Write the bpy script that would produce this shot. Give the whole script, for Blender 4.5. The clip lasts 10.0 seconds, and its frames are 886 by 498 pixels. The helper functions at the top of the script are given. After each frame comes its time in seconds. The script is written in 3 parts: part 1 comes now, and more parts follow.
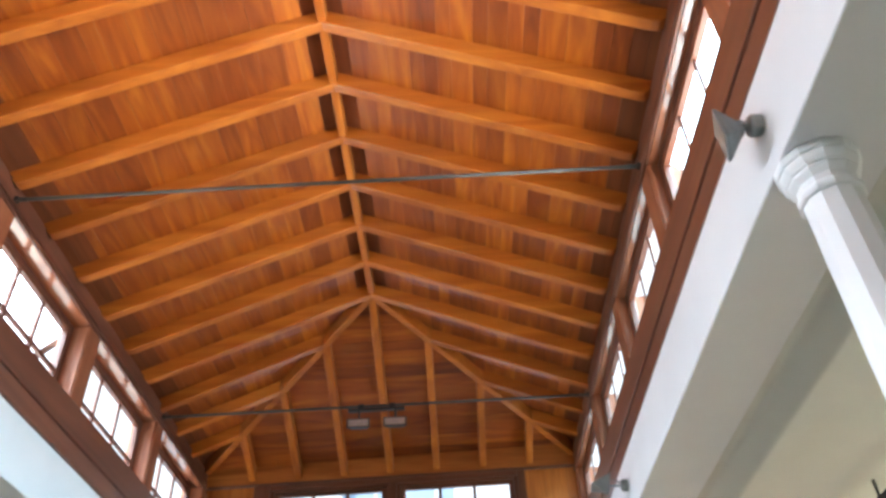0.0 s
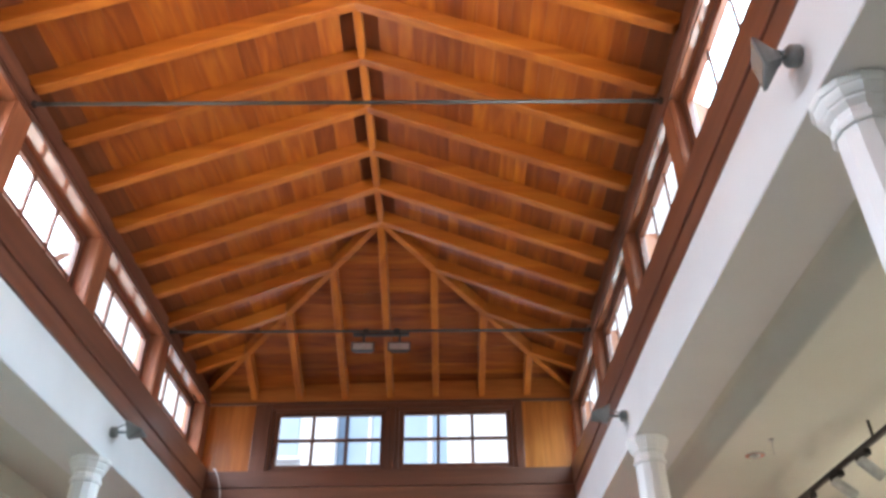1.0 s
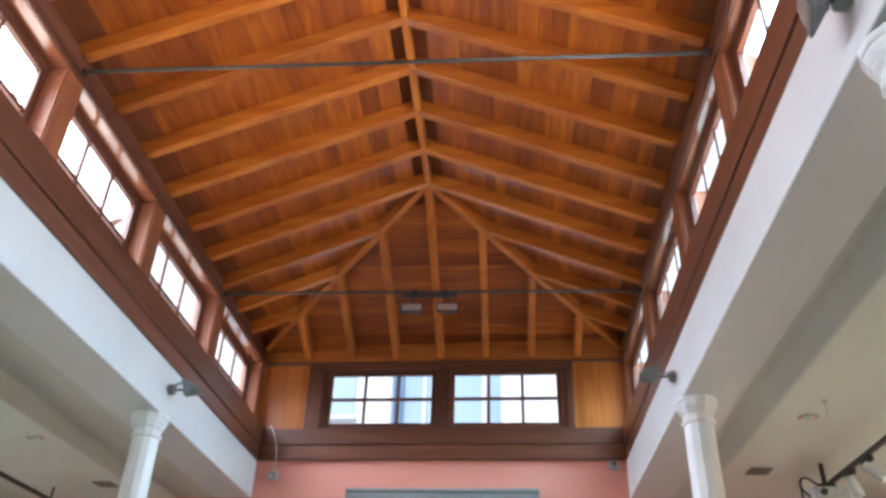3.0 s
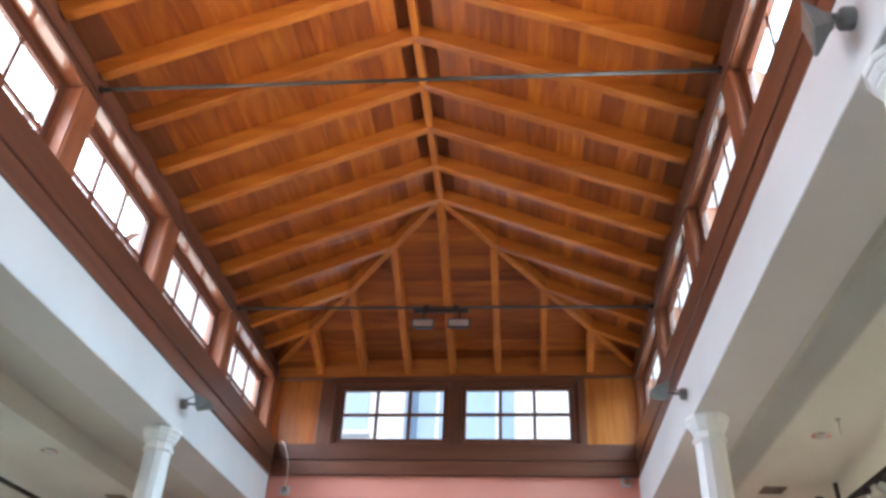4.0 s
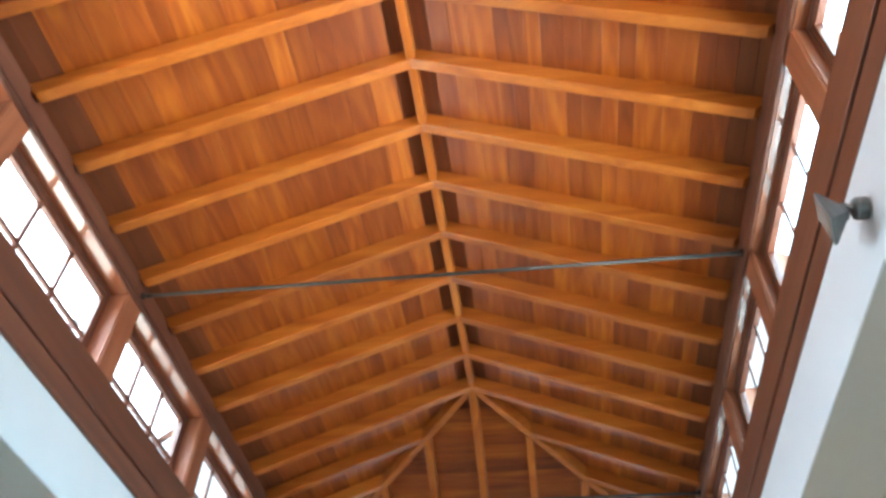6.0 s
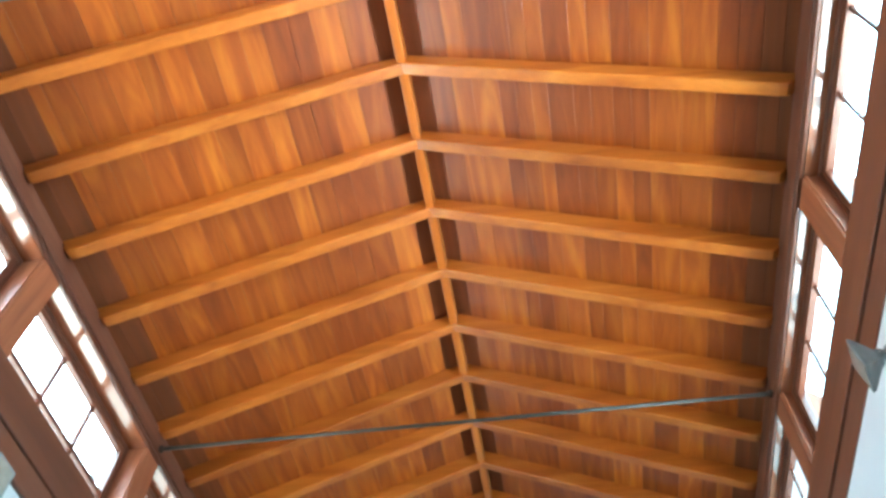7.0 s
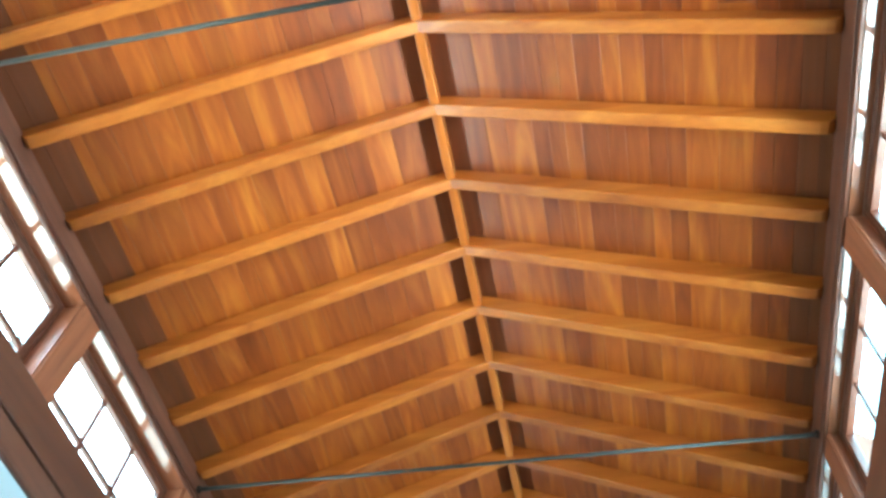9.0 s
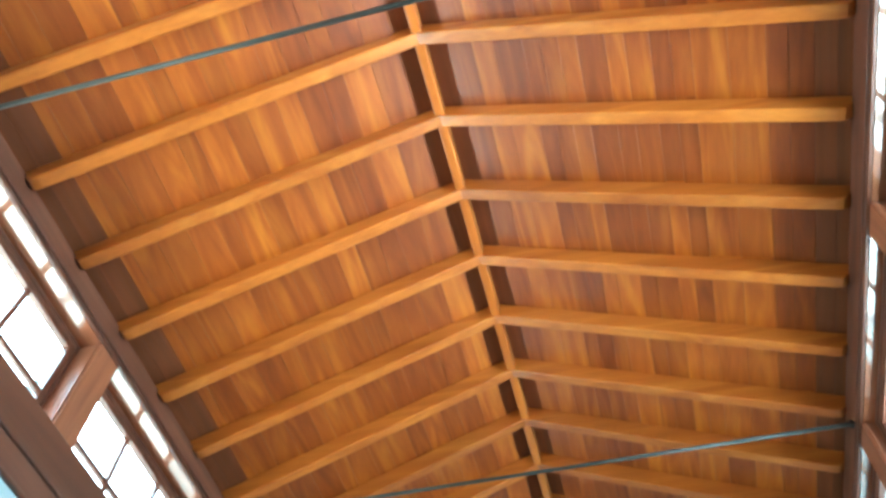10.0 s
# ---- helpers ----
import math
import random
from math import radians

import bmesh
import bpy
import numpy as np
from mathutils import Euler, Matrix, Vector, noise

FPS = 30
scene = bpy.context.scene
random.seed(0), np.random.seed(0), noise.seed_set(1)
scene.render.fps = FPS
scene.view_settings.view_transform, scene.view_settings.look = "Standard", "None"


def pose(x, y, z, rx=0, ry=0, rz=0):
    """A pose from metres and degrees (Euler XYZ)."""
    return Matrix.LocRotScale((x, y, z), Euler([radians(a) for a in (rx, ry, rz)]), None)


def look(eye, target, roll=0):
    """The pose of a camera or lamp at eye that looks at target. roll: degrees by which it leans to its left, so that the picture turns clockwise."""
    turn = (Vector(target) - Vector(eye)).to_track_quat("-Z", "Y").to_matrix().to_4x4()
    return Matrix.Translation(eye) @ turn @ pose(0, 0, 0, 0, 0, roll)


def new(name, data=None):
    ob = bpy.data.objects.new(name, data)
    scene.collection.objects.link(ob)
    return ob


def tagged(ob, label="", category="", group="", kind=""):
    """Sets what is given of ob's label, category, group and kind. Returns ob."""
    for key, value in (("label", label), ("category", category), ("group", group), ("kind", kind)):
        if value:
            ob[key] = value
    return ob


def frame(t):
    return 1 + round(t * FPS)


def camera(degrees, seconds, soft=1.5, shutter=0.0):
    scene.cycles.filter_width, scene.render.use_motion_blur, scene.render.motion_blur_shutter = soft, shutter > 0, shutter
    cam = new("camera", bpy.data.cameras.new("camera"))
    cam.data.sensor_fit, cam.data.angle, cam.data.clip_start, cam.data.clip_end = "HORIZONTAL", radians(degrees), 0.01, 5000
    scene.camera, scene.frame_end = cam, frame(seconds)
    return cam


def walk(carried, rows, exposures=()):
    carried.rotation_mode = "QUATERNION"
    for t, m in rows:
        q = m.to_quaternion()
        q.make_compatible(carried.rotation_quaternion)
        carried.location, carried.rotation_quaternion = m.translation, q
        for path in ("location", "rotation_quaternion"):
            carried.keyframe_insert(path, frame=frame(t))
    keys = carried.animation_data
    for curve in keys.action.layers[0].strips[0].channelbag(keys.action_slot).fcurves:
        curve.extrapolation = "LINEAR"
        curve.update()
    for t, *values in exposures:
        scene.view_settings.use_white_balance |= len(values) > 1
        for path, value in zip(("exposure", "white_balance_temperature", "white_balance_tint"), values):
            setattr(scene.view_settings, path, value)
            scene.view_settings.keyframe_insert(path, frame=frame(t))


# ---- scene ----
cam = camera(59.0, 10.0, soft=3.0)

PATH = [
    (0, (0.795, -8.865, 1.698), (0.791, -7.313, 2.959), -3.0),
    (0.5, (0.704, -8.842, 1.646), (0.724, -7.227, 2.825), -0.7),
    (1, (0.662, -8.828, 1.605), (0.661, -7.183, 2.743), -0.3),
    (1.5, (0.68, -8.803, 1.597), (0.635, -7.134, 2.699), 0.3),
    (2, (0.723, -8.807, 1.604), (0.633, -7.119, 2.673), 0.9),
    (2.5, (0.744, -8.804, 1.6), (0.62, -7.109, 2.654), 1.4),
    (4, (0.806, -8.828, 1.593), (0.619, -7.16, 2.68), 2.8),
    (4.5, (0.809, -8.845, 1.615), (0.606, -7.204, 2.741), 2.9),
    (5, (0.778, -8.856, 1.612), (0.566, -7.279, 2.823), 2.5),
    (5.2, (0.793, -8.884, 1.622), (0.575, -7.34, 2.875), 2.1),
    (6.3, (0.776, -8.926, 1.622), (0.535, -7.633, 3.128), 3.0),
    (6.5, (0.74, -8.935, 1.663), (0.514, -7.692, 3.213), 2.2),
    (7, (0.72, -9.011, 1.661), (0.489, -7.906, 3.311), 3.1),
    (7.5, (0.684, -9.101, 1.647), (0.449, -8.125, 3.377), 4.4),
    (8, (0.711, -9.108, 1.696), (0.431, -8.114, 3.409), 6.2),
    (8.5, (0.72, -9.098, 1.722), (0.415, -8.061, 3.405), 6.5),
    (9, (0.72, -9.115, 1.754), (0.413, -8.065, 3.429), 6.2),
    (9.5, (0.712, -9.129, 1.811), (0.406, -8.073, 3.482), 5.7),
    (10, (0.66, -9.149, 1.859), (0.34, -8.105, 3.535), 2.9),
]
walk(cam, [(t, look(eye, target, roll)) for t, eye, target, roll in PATH],
     exposures=[(0.0, 0.84, 6200, 9), (1.0, 0.62, 6400, 15), (2.5, 0.59, 6250, 14), (4.5, 0.56, 6150, 12), (6.5, 0.77, 5600, -4), (7.5, 0.79, 5100, -14), (8.5, 0.79, 4850, -20), (10.0, 0.80, 4850, -20)])

# ---- world, light ----
world = bpy.data.worlds.new("sky")
scene.world = world
world.use_nodes = True
wn = world.node_tree.nodes
sky = wn.new("ShaderNodeTexSky")
sky.sky_type = "NISHITA"
sky.sun_disc = False
sky.dust_density, sky.ozone_density = 6.0, 0.5
sky.sun_elevation, sky.sun_rotation = radians(50), radians(190)
# thin bright haze over the whole sky
haze = wn.new("ShaderNodeMix")
haze.data_type = "RGBA"
haze.inputs["Factor"].default_value = 0.7
haze.inputs["B"].default_value = (7.6, 7.7, 7.9, 1)
world.node_tree.links.new(sky.outputs["Color"], haze.inputs["A"])
world.node_tree.links.new(haze.outputs["Result"], wn["Background"].inputs["Color"])
wn["Background"].inputs["Strength"].default_value = 0.15
sun = new("sun", bpy.data.lights.new("sun", "SUN"))
sun.data.energy, sun.data.angle, sun.data.color = 3.0, radians(0.5), (1.0, 0.95, 0.88)
sun.matrix_world = look((-1.1, -6.3, 7.7), (0, 0, 0))

SKY_WATTS, SKY_SHARE = 33.0, (0.75, 0.8, 0.8, 0.8, 0.7, 0.65, 0.65, 0.65, 0.65)
# sunlit roofs outside throw light up into the lantern; taller houses shade those by the far end
ROOF_WATTS, ROOF_SHARE = 13.5, (0.03, 0.06, 0.28, 0.76, 1.15, 1.15, 1.0, 0.9, 0.8)

# ---- plan, in metres ----
STEP = 0.558                # rafter spacing at the ridge
HALF = 2.2                  # half width of the lantern at the plate
APEX_Y, BACK_Y = -2.16, -12.204
END_Y, REAR_Y = 0.0, -14.41
RIDGE_Z, EAVE_Z = 6.55, 5.645
SLOPE = (RIDGE_Z - EAVE_Z) / HALF
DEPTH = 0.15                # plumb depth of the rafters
PLATE_Z = 5.46
SILL_Z, TRIM_MID, TRIM_Z = 4.70, 4.45, 4.29
SASH_Z = 4.56
BEAM_Z = 3.86
POSTS = {1: [-1.69, -3.37, -4.92, -6.56, -8.21, -9.86, -11.51, -13.16],
         -1: [-1.62, -3.35, -4.95, -6.63, -8.27, -9.92, -11.57, -13.2]}
RODS = [-1.62, -4.92, -8.22, -11.52]
GLASS_X = 2.335
FAR = pose(0.0, 0.1, 0, 0, 0, -1.6)   # the end wall stands a little askew


# ---- mesh helpers ----
def add_box(bm, x0, x1, y0, y1, z0, z1, bevel=0.004, segs=1):
    vs = [bm.verts.new((x, y, z)) for x in (x0, x1) for y in (y0, y1) for z in (z0, z1)]
    fs = [bm.faces.new([vs[i] for i in f]) for f in
          ((0, 1, 3, 2), (4, 6, 7, 5), (0, 4, 5, 1), (2, 3, 7, 6), (0, 2, 6, 4), (1, 5, 7, 3))]
    if bevel:
        edges = list({e for f in fs for e in f.edges})
        bmesh.ops.bevel(bm, geom=edges, offset=bevel, segments=segs, affect="EDGES", profile=0.5)
    return bm


def box(x0, x1, y0, y1, z0, z1, bevel=0.004, segs=1):
    return add_box(bmesh.new(), x0, x1, y0, y1, z0, z1, bevel, segs)


def add_beam(bm, p0, p1, width, depth, bevel=0.008):
    """A plumb-sided beam whose underside runs from p0 to p1."""
    p0, p1 = Vector(p0), Vector(p1)
    side = Vector((p1.y - p0.y, p0.x - p1.x, 0)).normalized() * width / 2
    up = Vector((0, 0, depth))
    vs = [bm.verts.new(p + s + u) for p in (p0, p1) for s in (side, -side) for u in (Vector(), up)]
    fs = [bm.faces.new([vs[i] for i in f]) for f in
          ((0, 1, 3, 2), (4, 6, 7, 5), (0, 4, 5, 1), (2, 3, 7, 6), (0, 2, 6, 4), (1, 5, 7, 3))]
    bmesh.ops.recalc_face_normals(bm, faces=fs)
    edges = list({e for f in fs for e in f.edges})
    if bevel:
        bmesh.ops.bevel(bm, geom=edges, offset=bevel, segments=2, affect="EDGES", profile=0.5)
    return bm


def add_cyl(bm, p0, p1, r0, r1=None, n=12):
    p0, p1 = Vector(p0), Vector(p1)
    r1 = r0 if r1 is None else r1
    d = p1 - p0
    m = Matrix.Translation((p0 + p1) / 2) @ d.to_track_quat("Z", "Y").to_matrix().to_4x4()
    bmesh.ops.create_cone(bm, cap_ends=True, segments=n, radius1=r0, radius2=r1, depth=d.length, matrix=m)
    return bm


def lathe(bm, profile, n=24, m=Matrix(), turn=0.0):
    """Turns (radius, height) pairs round z."""
    rings = []
    for r, z in profile:
        rings.append([bm.verts.new(m @ Vector((r * math.cos(turn + 2 * math.pi * i / n), r * math.sin(turn + 2 * math.pi * i / n), z)))
                      for i in range(n)])
    for a, b in zip(rings, rings[1:]):
        for i in range(n):
            bm.faces.new((a[i], a[(i + 1) % n], b[(i + 1) % n], b[i]))
    bm.faces.new(list(reversed(rings[0])))
    bm.faces.new(rings[-1])
    return bm


def mesh_of(name, bm, material, smooth=False):
    bmesh.ops.recalc_face_normals(bm, faces=bm.faces[:])
    me = bpy.data.meshes.new(name)
    bm.to_mesh(me)
    bm.free()
    me.materials.append(material)
    if smooth:
        for p in me.polygons:
            p.use_smooth = True
    return me


def part(name, bm, material, parent=None, label="", smooth=False):
    ob = new(name, mesh_of(name, bm, material, smooth))
    if parent is not None:
        ob.parent = parent
    if label:
        ob["label"] = label
    return ob


def thing(name, label, category, m=Matrix(), group="", kind=""):
    ob = new(name)
    ob.empty_display_size = 0.1
    ob.matrix_world = m
    return tagged(ob, label, category, group, kind)


# ---- materials ----
def nodes_of(name):
    mat = bpy.data.materials.new(name)
    mat.use_nodes = True
    nt = mat.node_tree
    return mat, nt.nodes, nt.links, nt.nodes["Principled BSDF"]


def ramp(nodes, stops):
    r = nodes.new("ShaderNodeValToRGB")
    while len(r.color_ramp.elements) < len(stops):
        r.color_ramp.elements.new(0.5)
    for e, (p, c) in zip(r.color_ramp.elements, stops):
        e.position, e.color = p, (*c, 1)
    return r


def wood(name, axis, stops, tones, rough=0.3, coat=0.3, bump=0.12, vary=1.0, sheen=0.12, streak=0.75, swirl=1.5, across=9.0, along=0.55, ior=1.6):
    """Varnished timber with the grain along one axis of the world; tones: darkest and lightest piece."""
    mat, n, l, p = nodes_of(name)
    geo = n.new("ShaderNodeNewGeometry")
    info = n.new("ShaderNodeObjectInfo")
    mul = n.new("ShaderNodeVectorMath")
    mul.operation = "MULTIPLY"
    mul.inputs[1].default_value = tuple(along if a == axis else across for a in "XYZ")
    shift = n.new("ShaderNodeMath")
    shift.operation, shift.inputs[1].default_value = "MULTIPLY", 41.0
    add = n.new("ShaderNodeVectorMath")
    l.new(geo.outputs["Position"], mul.inputs[0])
    l.new(info.outputs["Random"], shift.inputs[0])
    l.new(mul.outputs[0], add.inputs[0])
    l.new(shift.outputs[0], add.inputs[1])
    figure = n.new("ShaderNodeTexNoise")
    figure.inputs["Scale"].default_value, figure.inputs["Detail"].default_value, figure.inputs["Distortion"].default_value = 0.7, 2.5, swirl
    grain = n.new("ShaderNodeTexNoise")
    grain.inputs["Scale"].default_value, grain.inputs["Detail"].default_value, grain.inputs["Distortion"].default_value = 45.0 / across, 6, 0.4
    l.new(add.outputs[0], figure.inputs["Vector"])
    l.new(add.outputs[0], grain.inputs["Vector"])
    col = ramp(n, stops)
    l.new(figure.outputs["Fac"], col.inputs["Fac"])
    tone = ramp(n, [(0.0, tones[0]), (0.5, tuple((a + b) / 2 for a, b in zip(*tones))), (1.0, tones[1])])
    l.new(info.outputs["Random"], tone.inputs["Fac"])
    m1 = n.new("ShaderNodeMix")
    m1.data_type, m1.blend_type = "RGBA", "MULTIPLY"
    m1.inputs["Factor"].default_value = vary
    l.new(col.outputs["Color"], m1.inputs["A"])
    l.new(tone.outputs["Color"], m1.inputs["B"])
    fine = ramp(n, [(0.3, (0.72, 0.68, 0.62)), (0.62, (1.0, 1.0, 1.0))])
    l.new(grain.outputs["Fac"], fine.inputs["Fac"])
    m2 = n.new("ShaderNodeMix")
    m2.data_type, m2.blend_type = "RGBA", "MULTIPLY"
    m2.inputs["Factor"].default_value = streak
    l.new(m1.outputs["Result"], m2.inputs["A"])
    l.new(fine.outputs["Color"], m2.inputs["B"])
    l.new(m2.outputs["Result"], p.inputs["Base Color"])
    rr = n.new("ShaderNodeMapRange")
    rr.inputs["To Min"].default_value, rr.inputs["To Max"].default_value = rough * 0.8, rough * 1.35
    l.new(grain.outputs["Fac"], rr.inputs["Value"])
    l.new(rr.outputs["Result"], p.inputs["Roughness"])
    b = n.new("ShaderNodeBump")
    b.inputs["Strength"].default_value, b.inputs["Distance"].default_value = bump, 0.004
    l.new(grain.outputs["Fac"], b.inputs["Height"])
    l.new(b.outputs["Normal"], p.inputs["Normal"])
    p.inputs["Coat Weight"].default_value, p.inputs["Coat Roughness"].default_value = coat, sheen
    p.inputs["Coat IOR"].default_value = ior
    return mat


def plaster(name, dark, light, rough=0.75, scale=1.1, bump=0.15):
    mat, n, l, p = nodes_of(name)
    geo = n.new("ShaderNodeNewGeometry")
    big = n.new("ShaderNodeTexNoise")
    big.inputs["Scale"].default_value, big.inputs["Detail"].default_value = scale, 5
    small = n.new("ShaderNodeTexNoise")
    small.inputs["Scale"].default_value, small.inputs["Detail"].default_value = 60, 4
    for t in (big, small):
        l.new(geo.outputs["Position"], t.inputs["Vector"])
    col = ramp(n, [(0.3, dark), (0.7, light)])
    l.new(big.outputs["Fac"], col.inputs["Fac"])
    l.new(col.outputs["Color"], p.inputs["Base Color"])
    p.inputs["Roughness"].default_value = rough
    b = n.new("ShaderNodeBump")
    b.inputs["Strength"].default_value, b.inputs["Distance"].default_value = bump, 0.003
    l.new(small.outputs["Fac"], b.inputs["Height"])
    l.new(b.outputs["Normal"], p.inputs["Normal"])
    return mat


def coated(name, colour, rough=0.45, metal=0.0):
    mat, n, l, p = nodes_of(name)
    geo = n.new("ShaderNodeNewGeometry")
    t = n.new("ShaderNodeTexNoise")
    t.inputs["Scale"].default_value, t.inputs["Detail"].default_value = 25, 5
    l.new(geo.outputs["Position"], t.inputs["Vector"])
    col = ramp(n, [(0.3, tuple(c * 0.8 for c in colour)), (0.7, colour)])
    l.new(t.outputs["Fac"], col.inputs["Fac"])
    l.new(col.outputs["Color"], p.inputs["Base Color"])
    p.inputs["Roughness"].default_value, p.inputs["Metallic"].default_value = rough, metal
    return mat


def glowing(name, colour, strength):
    mat, n, l, p = nodes_of(name)
    p.inputs["Base Color"].default_value = (*colour, 1)
    p.inputs["Emission Color"].default_value, p.inputs["Emission Strength"].default_value = (*colour, 1), strength
    return mat


HONEY = [(0.26, (0.27, 0.052, 0.003)), (0.5, (0.39, 0.092, 0.005)), (0.74, (0.52, 0.156, 0.011))]
BOARD_TONES = ((0.62, 0.51, 0.42), (1.16, 1.20, 1.12))
board_y = wood("board_wood_along", "Y", HONEY, BOARD_TONES, rough=0.42, coat=0.6, sheen=0.22, streak=0.42, bump=0.06, swirl=2.6, across=6.5, along=0.8)
board_x = wood("board_wood_across", "X", HONEY, BOARD_TONES, rough=0.42, coat=0.6, sheen=0.22, streak=0.42, bump=0.06, swirl=2.6, across=6.5, along=0.8)
# dark stain of the ridge boards; on the eave boards it paints in shade
STAIN_SHADE = [(0.25, (0.15, 0.040, 0.009)), (0.5, (0.20, 0.055, 0.013)), (0.75, (0.26, 0.074, 0.019))]
stain_shade_y = wood("stain_shade_board_along", "Y", STAIN_SHADE, ((0.85, 0.85, 0.85), (1.1, 1.1, 1.1)), rough=0.75, coat=0.0, sheen=0.4, streak=0.4, bump=0.06)
RAFTER = [(0.28, (0.43, 0.112, 0.010)), (0.5, (0.56, 0.166, 0.017)), (0.72, (0.67, 0.232, 0.030))]
RAFTER_TONES = ((0.80, 0.76, 0.70), (1.05, 1.05, 1.0))
rafter_x = wood("rafter_wood_across", "X", RAFTER, RAFTER_TONES, rough=0.38, coat=0.7, sheen=0.22, streak=0.4, bump=0.06, swirl=0.9)
rafter_y = wood("rafter_wood_along", "Y", RAFTER, RAFTER_TONES, rough=0.38, coat=0.7, sheen=0.22, streak=0.4, bump=0.06, swirl=0.9)
BROWN = [(0.25, (0.115, 0.040, 0.021)), (0.5, (0.155, 0.055, 0.029)), (0.75, (0.20, 0.075, 0.040))]
BROWN_TONES = ((0.85, 0.85, 0.85), (1.1, 1.08, 1.05))
brown_y = wood("brown_wood_along", "Y", BROWN, BROWN_TONES, rough=0.4, coat=0.35, sheen=0.28, streak=0.4, bump=0.05)
brown_x = wood("brown_wood_across", "X", BROWN, BROWN_TONES, rough=0.4, coat=0.35, sheen=0.28, streak=0.4, bump=0.05)
POST = [(0.25, (0.27, 0.092, 0.040)), (0.5, (0.35, 0.128, 0.058)), (0.75, (0.42, 0.165, 0.078))]
post_z = wood("post_wood", "Z", POST, BROWN_TONES, rough=0.55, coat=0.08, sheen=0.4)
plate_wood = wood("plate_wood", "Y", BROWN, BROWN_TONES, rough=0.5, coat=0.15, sheen=0.35)
brown_z = wood("brown_wood_upright", "Z", BROWN, BROWN_TONES, rough=0.4, coat=0.35, sheen=0.3, streak=0.4, bump=0.05)
PANEL = [(0.25, (0.42, 0.125, 0.022)), (0.5, (0.56, 0.185, 0.038)), (0.75, (0.67, 0.25, 0.058))]
panel_z = wood("panel_wood_upright", "Z", PANEL, RAFTER_TONES, rough=0.34)
panel_x = wood("panel_wood_across", "X", PANEL, RAFTER_TONES, rough=0.34)
white_plaster = plaster("white_plaster", (0.70, 0.71, 0.72), (0.78, 0.79, 0.80))
soffit_paint = plaster("soffit_paint", (0.62, 0.63, 0.57), (0.69, 0.70, 0.64))
pink_paint = plaster("pink_paint", (0.78, 0.31, 0.24), (0.84, 0.36, 0.285))
soffit_gloss = wood("soffit_wood", "Y", POST, BROWN_TONES, rough=0.22, coat=1.0, sheen=0.06, streak=0.4, bump=0.01, ior=2.1)
cream_paint = plaster("cream_paint", (0.60, 0.58, 0.47), (0.68, 0.66, 0.55))
column_paint = plaster("column_paint", (0.83, 0.85, 0.85), (0.87, 0.89, 0.89), 0.4, 3.0, 0.05)
steel = coated("rod_steel", (0.085, 0.09, 0.085), 0.4, 0.4)
dark_metal = coated("dark_metal", (0.035, 0.035, 0.035), 0.45)
lamp_grey = coated("lamp_grey", (0.27, 0.30, 0.30), 0.45)
lamp_glass = coated("lamp_glass", (0.42, 0.38, 0.32), 0.12)
flood_glass = coated("flood_glass", (0.46, 0.43, 0.42), 0.12, 0.2)
box_plastic = coated("box_plastic", (0.55, 0.57, 0.56), 0.4)
cable_white = coated("cable_white", (0.80, 0.77, 0.70), 0.5)
screen_grey = coated("screen_grey", (0.30, 0.33, 0.33), 0.5)
vent_paint = coated("vent_paint", (0.28, 0.23, 0.19), 0.6)
chrome = coated("chrome", (0.75, 0.75, 0.74), 0.15, 1.0)
lit_bulb = glowing("lit_bulb", (1.0, 0.88, 0.68), 12.0)
roof_sheet = coated("roof_sheet", (0.20, 0.10, 0.07), 0.7)
roof_pale = plaster("roof_screed", (0.58, 0.57, 0.54), (0.70, 0.69, 0.66), 0.9, 0.8)
ground_paint = plaster("ground_paving", (0.30, 0.29, 0.27), (0.42, 0.40, 0.37), 0.9, 0.4)
tile_paint = plaster("floor_tile", (0.24, 0.21, 0.18), (0.32, 0.29, 0.25), 0.35, 2.0)
facade_white = plaster("facade_white", (0.54, 0.63, 0.72), (0.64, 0.73, 0.82))
facade_blue = plaster("facade_blue", (0.26, 0.41, 0.58), (0.34, 0.49, 0.66))
glass, gn, gl, gp = nodes_of("window_glass")
gp.inputs["Base Color"].default_value = (0.97, 0.985, 1, 1)
gp.inputs["Roughness"].default_value, gp.inputs["IOR"].default_value = 0.0, 1.02
gp.inputs["Transmission Weight"].default_value = 1.0

# ---- setting: ground, floor, walls, aisles ----
S = dict(kind="structure")
tagged(part("ground", box(-150, 150, -150, 150, -0.4, -0.15, 0), ground_paint), "pale paved ground round the building", "ground", **S)
tagged(part("floor", box(-5.2, 5.2, REAR_Y - 0.2, 0.4, -0.15, 0.0, 0), tile_paint), "plain worn grey-brown hall floor", "floor", **S)
wall = part("wall_north", box(-5.2, 5.2, 0.0, 0.3, 0.0, TRIM_Z, 0), pink_paint)
wall.matrix_world = FAR
tagged(wall, "salmon pink painted plaster end wall", "wall", **S)
tagged(part("wall_south", box(-5.2, 5.2, REAR_Y - 0.25, REAR_Y, 0, 6.8, 0), cream_paint), "cream painted plaster wall", "wall", **S)
tagged(part("wall_east", box(4.95, 5.2, REAR_Y, -0.06, 0, 4.5, 0), cream_paint), "cream painted plaster aisle wall", "wall", **S)
tagged(part("wall_west", box(-5.2, -4.95, REAR_Y, 0.1, 0, 4.5, 0), cream_paint), "cream painted plaster aisle wall", "wall", **S)


